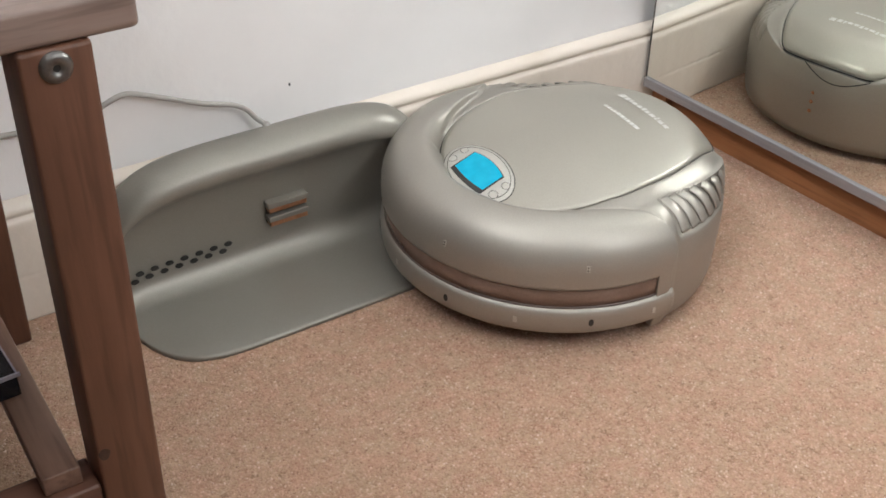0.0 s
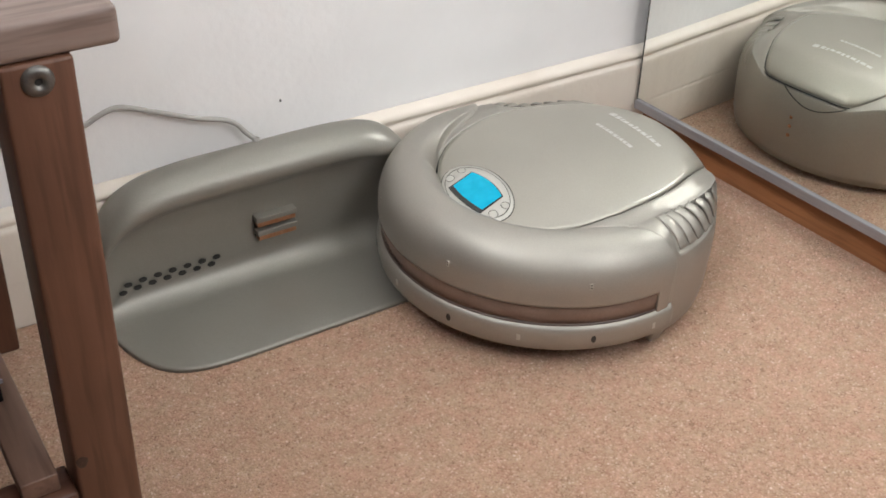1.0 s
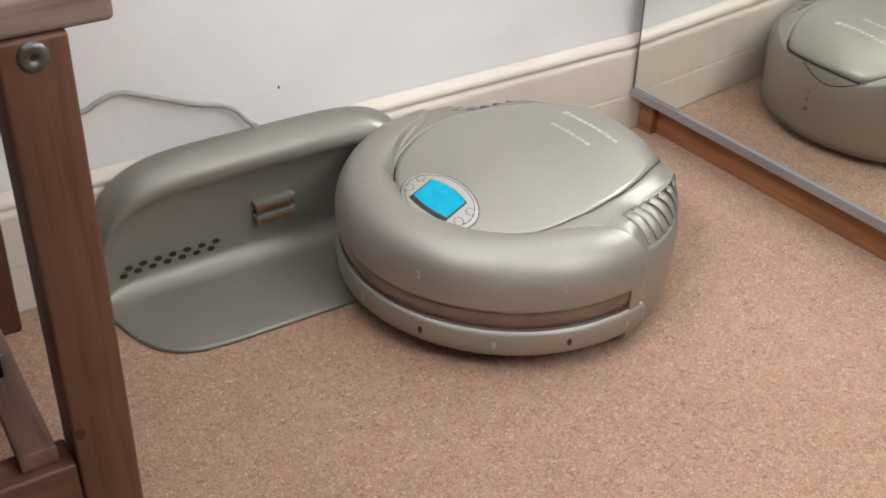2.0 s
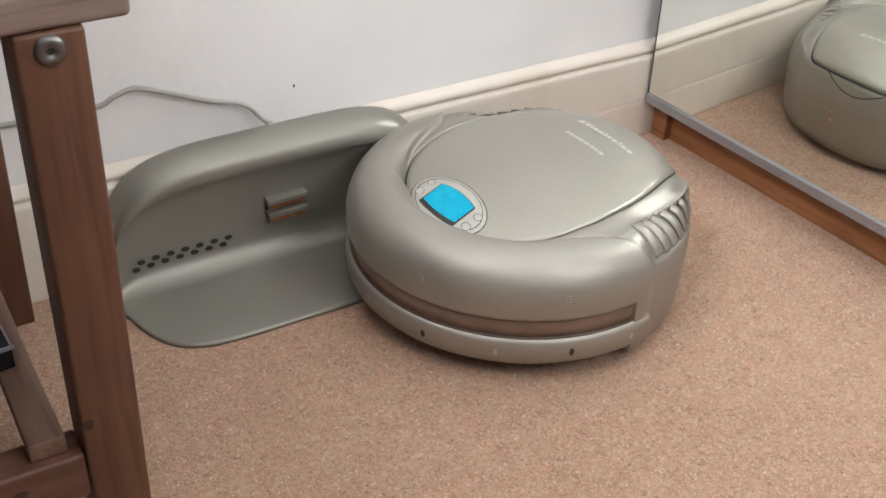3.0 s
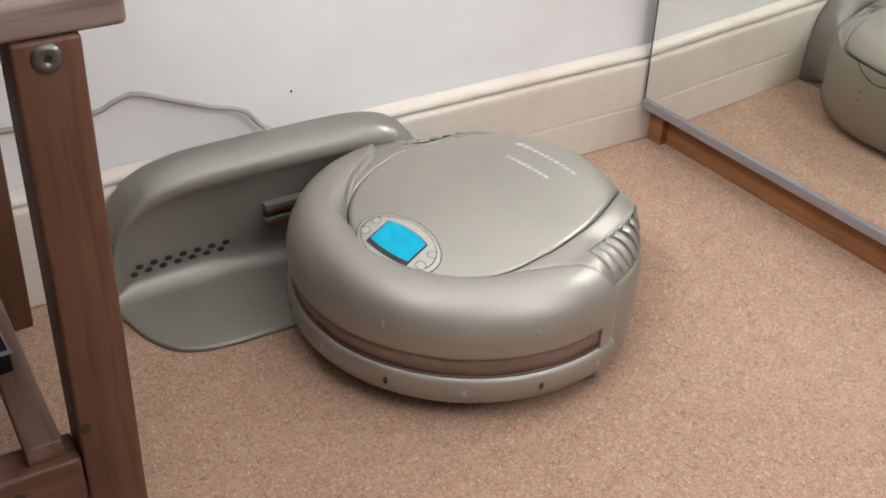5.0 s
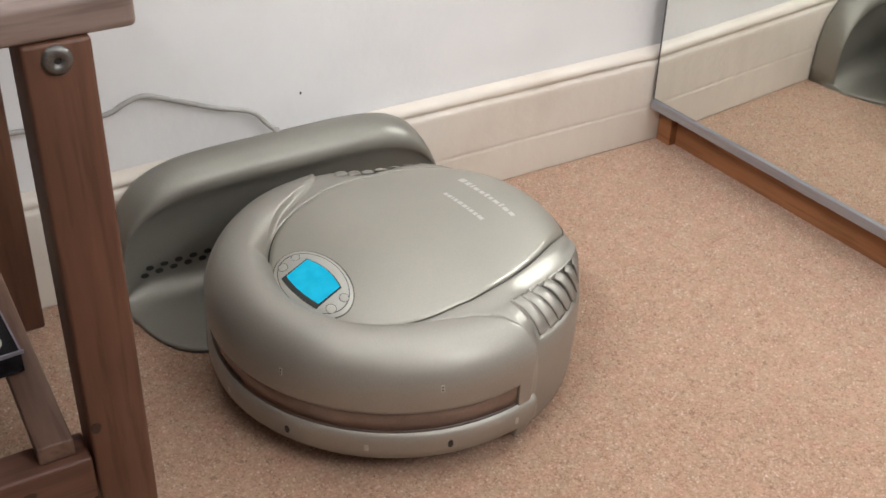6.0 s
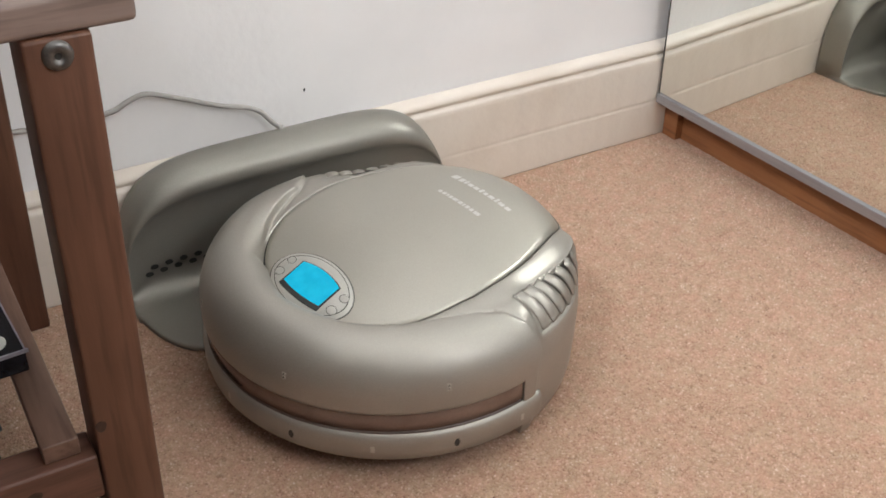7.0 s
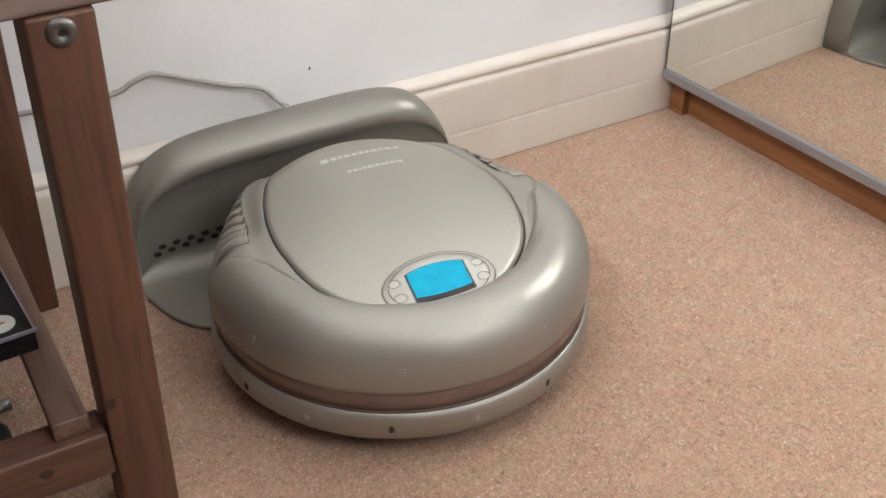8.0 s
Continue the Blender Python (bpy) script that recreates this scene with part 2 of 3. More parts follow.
def room():
    bm = bmesh.new()
    bmesh.ops.create_grid(bm, x_segments=1, y_segments=1, size=0.5)
    for v in bm.verts:
        v.co = (WEST if v.co.x < 0 else EAST, SOUTH if v.co.y < 0 else NY, 0)
    ext = bmesh.ops.extrude_face_region(bm, geom=bm.faces[:])
    for g in ext["geom"]:
        if isinstance(g, bmesh.types.BMVert):
            g.co.z = -0.05
    structure("floor", bm, CARPET, "beige-brown flecked short-pile carpet, fitted wall to wall", "carpet")
    structure("ceiling", box(WEST, EAST, SOUTH, NY, 2.4, 2.5, 0), CEIL, "plain white painted ceiling", "ceiling")
    structure("wall_north", box(WEST, EAST, NY, NY + 0.15, -0.05, 2.5, 0), PLASTER, "white painted plaster wall above a cream baseboard", "wall")
    structure("wall_east", box(EAST, EAST + 0.15, SOUTH, NY, -0.05, 2.5, 0), PLASTER, "white painted plaster wall behind the wardrobe", "wall")
    # west and south walls with their window openings

    def pierced(name, low, high, a, b, spot, number):
        bm = bmesh.new()
        for a0, a1, z0, z1 in ((low, a, -0.05, 2.5), (b, high, -0.05, 2.5), (a, b, -0.05, WIN_Z0), (a, b, WIN_Z1, 2.5)):
            b2 = box(*spot(a0, a1, 0.15, 0.0), z0, z1, 0)
            me = bpy.data.meshes.new("tmp")
            b2.to_mesh(me)
            b2.free()
            bm.from_mesh(me)
        structure(name, bm, TAUPE, "plain unseen wall with a window opening, dark taupe to cut bounced light", "wall")
        w = thing("window_%d" % number, "white wooden window frame in the wall opening", "window", kind="structure")
        for a0, a1, z0, z1 in ((a, a + 0.05, WIN_Z0, WIN_Z1), (b - 0.05, b, WIN_Z0, WIN_Z1), (a + 0.05, b - 0.05, WIN_Z0, WIN_Z0 + 0.05), (a + 0.05, b - 0.05, WIN_Z1 - 0.05, WIN_Z1)):
            part("window_frame", box(*spot(a0, a1, 0.12, 0.07), z0, z1, 0.004), GLOSS, w)
    # unseen low wall, added to keep west window light off the left floor
    structure("wall_partition", box(-0.98, -0.88, SOUTH + 0.02, -0.02, 0.0, 1.25, 0.003), TAUPE, "plain low taupe wall, added out of view to block low west light", "wall")
    pierced("wall_west", SOUTH, NY, WIN_Y0, WIN_Y1, lambda p, q, far, near: (WEST - far, WEST - near, p, q), 1)
    pierced("wall_south", WEST, EAST, WIN_X0, WIN_X1, lambda p, q, far, near: (p, q, SOUTH - far, SOUTH - near), 2)
    # baseboard with a worn rounded moulding and a shallow groove
    prof = [(NY - 0.001, 0.0), (0.0, 0.0), (0.0, 0.002), (0.0, 0.0445), (0.0, 0.0466), (0.0006, 0.0482), (0.0006, 0.0490), (0.0001, 0.0506), (0.0001, 0.0530), (0.0001, 0.1000), (0.0002, 0.1040),
            (0.0012, 0.1075), (0.0042, 0.1095), (0.0042, 0.1112), (0.0022, 0.1128), (0.0022, 0.116), (0.0042, 0.1195), (0.0085, 0.1222), (NY - 0.001, 0.1240)]
    bm = bmesh.new()
    rows = []
    for i in range(200):
        x = WEST + (EAST - WEST) * i / 199 if i in (0, 199) else -0.6 + 1.1 * (i - 1) / 197
        row = []
        for y, z in prof:
            k = 0.0007 * noise.noise(Vector((x * 14, z * 40, 3.1))) + 0.0004 * noise.noise(Vector((x * 60, z * 90, 1.7)))
            row.append((x, y + (k if y < NY - 0.002 else 0), z))
        rows.append(row)
    structure("baseboard", grid_mesh(rows), GLOSS, "cream gloss-painted baseboard, slightly chipped, with a rounded moulding", "baseboard", True)


def carpet_pile():
    """The carpet's yarn ends: squat leaning cones in jittered rows, over the stretch of floor in view."""
    rng = np.random.default_rng(5)
    step, sides = 0.0026, 5
    gx, gy = np.meshgrid(np.arange(-0.66, 0.78, step), np.arange(-0.70, -0.001, step))
    n = gx.size
    cx = gx.ravel() + rng.uniform(-0.5, 0.5, n) * step
    cy = np.minimum(gy.ravel() + rng.uniform(-0.5, 0.5, n) * step, -0.001)
    rad, tall = rng.uniform(0.0012, 0.0021, n), rng.uniform(0.0004, 0.0015, n)
    spin = rng.uniform(0, 2 * math.pi, n)
    verts = np.zeros((n, sides + 1, 3))
    for k in range(sides):
        a = spin + 2 * math.pi * k / sides
        wob = rad * rng.uniform(0.75, 1.25, n)
        verts[:, k] = np.stack([cx + wob * np.cos(a), cy + wob * np.sin(a), np.full(n, -0.0006)], 1)
    lean = rng.normal(0, 0.0007, (n, 2))
    verts[:, sides] = np.stack([cx + lean[:, 0], cy + lean[:, 1], tall], 1)
    tris = np.array([(k, (k + 1) % sides, sides) for k in range(sides)])
    faces = (np.arange(n)[:, None, None] * (sides + 1) + tris[None]).reshape(-1)
    me = bpy.data.meshes.new("carpet_pile")
    me.vertices.add(n * (sides + 1))
    me.vertices.foreach_set("co", verts.reshape(-1))
    count = n * sides
    me.loops.add(count * 3)
    me.loops.foreach_set("vertex_index", faces.astype(np.int32))
    me.polygons.add(count)
    me.polygons.foreach_set("loop_start", np.arange(0, count * 3, 3, dtype=np.int32))
    me.update(calc_edges=True)
    me.polygons.foreach_set("use_smooth", np.ones(count, dtype=bool))
    me.materials.append(PILE)
    tagged(new("carpet_pile", me), "short beige-brown flecked carpet pile", "carpet pile", kind="stuff")


def wall_mark():
    bm = bmesh.new()
    bmesh.ops.create_icosphere(bm, subdivisions=2, radius=1)
    for v in bm.verts:
        v.co = (v.co.x * 0.0011, v.co.y * 0.0007, v.co.z * 0.0019)
    ob = part("wall_mark", bm, DARK, None, m=pose(-0.115, NY, 0.163))
    tagged(ob, "tiny dark nail mark in the white plaster", "nail hole", kind="structure")


# ---- wardrobe with the mirrored door ----
def wardrobe():
    turn = 3.4
    w = thing("wardrobe", "built-in wardrobe with a mirrored sliding door on a pine plinth", "wardrobe", pose(0.349, -0.003, 0, 0, 0, turn))
    L = -0.95
    part("mirror_pane", box(0.0, 0.004, L, -0.0012, 0.0605, 2.1, 0), MIRROR, w, "clear mirror glass reaching nearly to the floor", False)
    part("door_panel", box(0.0045, 0.018, L, -0.0005, 0.052, 2.12, 0.0005), DARK, w, "dark edge of the door behind the glass", False)
    part("edge_strip", box(-0.0008, 0.0042, -0.0012, -0.0004, 0.058, 2.1, 0), GROOVE, w, "dark thin edge of the mirror", False)
    part("bottom_rail", box(-0.0035, 0.016, L, 0.0, 0.0485, 0.0602, 0.0012), ALU, w, "grey aluminium bottom rail", False)
    part("plinth", box(0.024, 0.042, L, -0.024, 0.0, 0.0484, 0.001), PLINTHW, w, "orange-brown pine plinth board", False)
    part("plinth_end", box(0.0145, 0.034, -0.0235, 0.0, 0.0, 0.0484, 0.0012), PLINTHW, w, "pine end block", False)
    part("carcass", box(0.045, 0.6, L, -0.03, 0.0, 2.2, 0.002), WOOD_Z, w, "", False)


# ---- stool ----
def stool():
    s = thing("stool", "dark-stained wooden stool with a slatted lower shelf", "stool", pose(-0.412, -0.31, 0))
    # axes run with the room; origin under the front leg

    def leg(x, y, w, d, lean_x, top):
        bm = box(-w / 2, w / 2, -d / 2, d / 2, 0, top, 0.0025)
        for v in bm.verts:
            v.co.x += x + lean_x * (v.co.z / top)
            v.co.y += y
        return bm
    part("leg", leg(-0.004, 0, 0.041, 0.042, 0.006, 0.4085), WOOD_Z, s)
    part("leg", leg(-0.022, 0.292, 0.042, 0.026, 0.010, 0.4085), WOOD_Z, s)
    part("leg", leg(-0.335, 0, 0.041, 0.042, -0.006, 0.4085), WOOD_Z, s)
    part("leg", leg(-0.317, 0.292, 0.042, 0.026, -0.010, 0.4085), WOOD_Z, s)
    part("seat", box(-0.385, 0.051, -0.019, 0.320, 0.4087, 0.4325, 0.005, 3), SEATW, s, "worn greyish wooden seat with rounded edges")
    part("apron", box(-0.31, -0.03, 0.276, 0.294, 0.35, 0.4085, 0.002), WOOD_X, s)
    part("stretcher", box(-0.314, -0.0248, -0.020, 0.012, 0.052, 0.092, 0.0025), WOOD_X, s)
    part("stretcher", box(-0.296, -0.042, 0.281, 0.301, 0.052, 0.092, 0.0025), WOOD_X, s)
    for i in range(4):
        x = -0.034 - 0.071 * i
        part("slat", box(x - 0.026, x, -0.012, 0.294, 0.0925, 0.108, 0.0015), WOOD_Y, s, "greyed wooden slat")

    # dark knots in the wood
    for (x, y, z), (rx, rz) in (((-0.0185, -0.02105, 0.118), (0.0040, 0.0050)), ((-0.072, -0.02005, 0.074), (0.0052, 0.0042))):
        rows = [[(q * rx * math.cos(t) * (1 + 0.12 * math.sin(3 * t)), -h, q * rz * math.sin(t)) for t in (2 * math.pi * i / 20 for i in range(20))] for q, h in ((1.0, 0.0), (0.9, 0.0002), (0.5, 0.00025), (0.05, 0.0002))]
        part("knot", grid_mesh(rows, True), KNOT, s, "dark knot in the wood", True, pose(x, y, z))

    def screw():
        prof = [(0.0, 0.0006), (0.0022, 0.0006), (0.0026, 0.0030), (0.0066, 0.0034), (0.0086, 0.0022), (0.0094, 0.0)]
        rows = [[(r * math.cos(a), -h, r * math.sin(a)) for a in (2 * math.pi * k / 28 for k in range(28))] for r, h in prof]
        return grid_mesh(rows, True)
    b = part("bolt", screw(), STEEL, s, "round steel bolt head with a hex socket", m=pose(0.0008, -0.0212, 0.398))
    bm = bmesh.new()
    bmesh.ops.create_cone(bm, cap_ends=True, segments=6, radius1=0.0024, radius2=0.0024, depth=0.001)
    part("socket", bm, DARK, b, "", False, pose(0, -0.0012, 0, 90))


def shelf_things():
    z = 0.1085
    c = thing("disc_case", "black flat case with a round white label, lying on slats", "case", pose(-0.458, -0.231, z, 0, 0, 3))
    part("body", box(-0.14, -0.0002, 0.0012, 0.125, 0.0, 0.020, 0.001), BLACKBOX, c, "", False)
    part("rim", box(-0.1405, 0.002, -0.0008, 0.0011, 0.0180, 0.0212, 0.0004), CLEAR, c, "clear plastic edge", False)
    part("rim", box(-0.0011, 0.0004, 0.0012, 0.125, 0.0195, 0.0210, 0.0003), CLEAR, c, "clear plastic edge", False)
    bm = bmesh.new()
    bmesh.ops.create_cone(bm, cap_ends=True, segments=32, radius1=0.0115, radius2=0.0115, depth=0.0006)
    lab = part("label", bm, PAPER, c, "round white label", False, pose(-0.021, 0.020, 0.0204))
    part("print", box(-0.006, 0.004, -0.001, 0.0012, 0, 0.0003, 0), RED, lab, "", False, pose(0, 0, 0.0004))
    bm = box(-0.022, 0.022, -0.03, 0.03, 0, 0.05, 0.008, 4)
    tagged(part("plastic_tub", bm, CREAM, None, m=pose(-0.497, -0.160, z + 0.0208)), "small cream rounded plastic tub", "tub")
    f = thing("pen", "dark pen with a bright metal tip, lying on the slats", "pen", pose(-0.512, -0.292, z + 0.005, 0, 90, 12))
    bm = bmesh.new()
    bmesh.ops.create_cone(bm, cap_ends=True, segments=16, radius1=0.0035, radius2=0.0048, depth=0.02)
    part("tip", bm, STEEL, f, "bright metal tip", True, pose(0, 0, 0.010))
    bm = bmesh.new()
    bmesh.ops.create_cone(bm, cap_ends=True, segments=16, radius1=0.005, radius2=0.005, depth=0.09)
    part("barrel", bm, DARK, f, "", True, pose(0, 0, -0.045))
    bm = box(-0.05, 0.05, -0.03, 0.03, 0, 0.045, 0.012, 4)
    tagged(part("shoe_brush", bm, DARK, None, m=pose(-0.545, -0.245, 0.0005)), "dark rounded object lying on the carpet under the stool", "brush")


# ---- charging dock ----
DX = -0.156


def dock():
    d = thing("charging_dock", "silver-grey plastic charging dock standing against the baseboard", "charging dock", pose(DX, -0.0015, 0))
    HW = 0.180

    def column(u):
        a = abs(u)
        k = (1 - a ** 5) ** 0.34 if a < 1 else 0.0
        zt = 0.1385 * k
        f = a ** 14
        yf = -0.149 * max(0.0, 1 - a ** 7 * 0.93) ** 0.42
        pts = [(0.0, 0.0), (0.0, zt * 0.5), (0.0, zt - 0.006 * k), (-0.003, zt - 0.001), (-0.008, zt), (-0.016, zt - 0.0005), (-0.024, zt - 0.003 * k), (-0.031, zt - 0.007 * k),
               (-0.0365, zt - 0.0125 * k), (-0.0395, zt - 0.0185 * k), (-0.0400, zt - 0.0245 * k), (-0.0385, zt - 0.0285 * k), (-0.0362, zt - 0.0305 * k),
               (-0.0350 - 0.004 * f, zt - 0.0325 * k), (-0.0315 - 0.008 * f, zt - 0.040 * k), (-0.0290 - 0.012 * f, 0.080 * k), (-0.0280 - 0.014 * f, 0.060 * k + 0.001),
               (-0.0280 - 0.014 * f, 0.046 * k + 0.002), (-0.0280 - 0.014 * f, 0.038 * k + 0.002)]
        for i in range(9):
            q = math.pi / 2 * i / 8
            pts.append((-0.0280 - 0.014 * f * (1 - i / 8) - 0.0260 * (1 - math.cos(q)), 0.0048 + (0.0015 + 0.0250 * (1 - math.sin(q))) * k))
        pts.append((-0.058, 0.0060 * k + 0.0003))
        span = min(-0.062, yf + 0.004)
        pts += [(-0.058 + (span + 0.058) * s, 0.0046 + 0.0014 * (1 - s) * k) for s in (0.33, 0.66, 1.0)]
        pts += [(min(-0.064, yf + 0.0012), 0.0042), (min(-0.066, yf), 0.003), (min(-0.066, yf), 0.0)]
        return pts
    us = [math.sin(math.pi / 2 * (-1 + 2 * i / 90)) for i in range(91)]
    us = [0.55 * (-1 + 2 * i / 90) + 0.45 * u for i, u in enumerate(us)]
    rows = [[(u * HW, y, z) for y, z in column(u * 0.999)] for u in us]
    bm = grid_mesh(rows)
    bm.verts.ensure_lookup_table()
    n = len(rows[0])
    bm.faces.new(bm.verts[:n])
    bm.faces.new(bm.verts[-n:])
    for i in range(len(rows) - 1):
        bm.faces.new((bm.verts[i * n], bm.verts[(i + 1) * n], bm.verts[(i + 2) * n - 1], bm.verts[(i + 1) * n - 1]))
    # the whole shell takes the darkened silver, recess shade included
    part("shell", bm, DOCKSILVER_SHADED, d, "silver-grey moulded shell with a flat ramp")
    # charging contacts: two ledges with copper undersides
    for z in (0.0655, 0.0500):
        c = part("contact", box(-0.017, 0.027, -0.0385, -0.024, z, z + 0.0060, 0.0012), DOCKSILVER_SHADED, d, "", False)
        part("copper_strip", box(-0.0155, 0.0255, -0.0375, -0.025, z - 0.0052, z - 0.0003, 0.0008), COPPER, c, "worn copper contact", False)
    part("contact_back", box(-0.0160, 0.0260, -0.0300, -0.024, 0.0450, 0.0700, 0.001), GROOVE, d, "", False)
    # rows of round sound holes
    proto = bmesh.new()
    bmesh.ops.create_cone(proto, cap_ends=True, segments=16, radius1=0.0040, radius2=0.0040, depth=0.0012)
    for v in proto.verts:
        v.co.y *= 0.62
    me = finish(proto, DARK, False)
    for row in range(2):
        for i in range(7):
            hx = -0.156 + 0.0152 * i + 0.0062 * row
            h = new("sound_hole", me)
            h.parent = d
            h.matrix_basis = pose(hx, -0.0289 - 0.0135 * (abs(hx) / HW) ** 9, 0.0290 + 0.0066 * row, 90)
    pts = [(0.002, -0.003, 0.137), (-0.005, 0.001, 0.1440), (-0.0135, 0.004, 0.1545), (-0.027, 0.005, 0.1620), (-0.050, 0.005, 0.1690), (-0.066, 0.006, 0.1750),
           (-0.093, 0.006, 0.187), (-0.118, 0.007, 0.1970), (-0.130, 0.007, 0.1985), (-0.145, 0.007, 0.1940), (-0.160, 0.007, 0.188), (-0.20, 0.007, 0.186), (-0.255, 0.008, 0.189), (-0.33, 0.008, 0.190), (-0.44, 0.008, 0.17), (-0.6, 0.005, 0.10)]
    part("cable", tube([(x + 0.002, y + 0.0045, z) for x, y, z in pts], 0.0026), CABLE, d, "thin grey power cable")
    bm = bmesh.new()
    bmesh.ops.create_cone(bm, cap_ends=True, segments=16, radius1=0.0036, radius2=0.0030, depth=0.006)
    part("cable_grommet", bm, CABLE, d, "", True, pose(0.004, -0.0035, 0.1375))


# ---- robot vacuum; its display points along its own -y ----
def lid_z(x, y):
    d = max(0.0, 0.03 - y)
    r = math.hypot(x, y)
    b, e = max(0.0, r - 0.060), max(0.0, r - 0.128)
    return 0.1285 - 1.70 * d * d - 1.10 * x * x - (1.0 * b * b + 13 * e * e) * smooth01(y / 0.09)


def lid_r(phi, inset=0.0):
    """The lid's outline: round in front, bowed shoulders, round behind."""
    c, s = abs(math.cos(phi)), math.sin(phi)
    # shoulder x = 0.1120 - 2 y^2
    qa, qb, qc = 2.0 * s * s, c, -0.1120
    side = (-qb + math.sqrt(qb * qb - 4 * qa * qc)) / (2 * qa) if qa > 1e-7 else -qc / qb
    limit = 0.1150 + 0.0515 * smooth01((s + 0.15) / 0.45)
    return -0.004 * math.log(math.exp(-side / 0.004) + math.exp(-limit / 0.004)) + 0.0008 - inset


def side_deg(phi):
    deg = math.degrees(math.atan2(math.sin(phi), math.cos(phi)))
    if deg > 90:
        deg = 180 - deg
    elif deg < -90:
        deg = -180 - deg
    return deg


def front_w(phi):
    """1 round the front, where the fat rim runs; 0 behind."""
    return 1 - smooth01((side_deg(phi) + 1.0) / 7.5)


RV = 0.1755
SIZE, LIFT = 0.979, 0.014      # final scale of the cleaner, and its ground clearance
PY = -0.0900      # middle of the control panel


def rear_inset(phi):
    """The rear wall stands back from the bumper."""
    return 0.0045 * smooth01((side_deg(phi) - 5) / 4)


def vent_span(sd):
    """The louvres' lower and upper ends along the shell: a field that narrows towards the back."""
    k = max(0.0, min(1.0, (sd - 10) / 42))
    return 0.20 - 0.04 * k, 0.50 - 0.06 * k


RIM_END = ((-62, 0.1120), (-50, 0.1160), (-38, 0.1195), (-17, 0.1260), (-6, 0.1320), (1, 0.1430), (5, 0.1570), (7.5, 0.1760), (10, 0.2000))


def rim_inner(sd):
    """Where the front rim stops: it leaves the lid's side and sweeps outwards to the wall."""
    return float(np.interp(sd, [p[0] for p in RIM_END], [p[1] for p in RIM_END]))


def shell_top(phi, s):
    """The upper shell along s: 0 at the outer wall, 1 under the lid."""
    sd = side_deg(phi)
    back = smooth01((sd - 20) / 40)
    tuck = smooth01((sd + 64) / 7)
    ri = lid_r(phi) - 0.003 + 0.0037 * tuck
    zi = lid_z(ri * math.cos(phi), ri * math.sin(phi)) + 0.0006 - 0.0007 * tuck
    crest = 0.1345 + (0.1675 - 0.1345) * back
    wall = RV - rear_inset(phi)
    if s < 0.5:
        r = crest + (wall - crest) * math.cos(s * math.pi) ** 0.95
    else:
        r = crest + (ri - crest) * (s - 0.5) / 0.5
    # the fat rim
    if r >= 0.1345:
        k = min(1.0, (r - 0.1345) / (RV - 0.1345))
        z_rim = 0.071 + 0.044 * math.sqrt(max(0.0, 1 - k ** 2.1))
    else:
        z_rim = 0.115 + (zi - 0.115) * min(1.0, (0.1345 - r) / max(0.001, 0.1345 - ri)) ** 2
    # the lower shoulder beside and behind the lid
    top = zi - 0.0030 - 0.0050 * smooth01((sd - 8) / 18) * (1 - smooth01((sd - 52) / 18))
    if r >= crest:
        k = min(1.0, (r - crest) / (wall - crest))
        z_back = 0.058 + (top - 0.058) * math.sqrt(max(0.0, 1 - k * k))
    else:
        z_back = top + (zi - top) * smooth01((crest - r) / max(0.001, crest - ri))
    end = rim_inner(sd)
    z_rim -= 0.0022 * smooth01((sd + 22) / 22) * smooth01((r - 0.118) / 0.012)
    w = smooth01((r - end) / 0.0045 + 0.5) if sd > -62 else 1.0
    z = w * z_rim + (1 - w) * z_back
    # fine double line along the rim's end
    if sd > -30:
        z -= 0.0012 * math.exp(-((r - end + 0.0050) / 0.0012) ** 2) * smooth01((sd + 30) / 15)
    # recess for the louvres
    lo, hi = vent_span(sd)
    m = smooth01((sd - 10) / 1.2) * smooth01((53 - sd) / 1.5) * smooth01((s - lo + 0.03) / 0.05) * smooth01((hi + 0.03 - s) / 0.05)
    return r - 0.002 * m, z - 0.0034 * m


def robot_angles():
    out = []
    for i in range(360):
        out.append(radians(i))
    return out


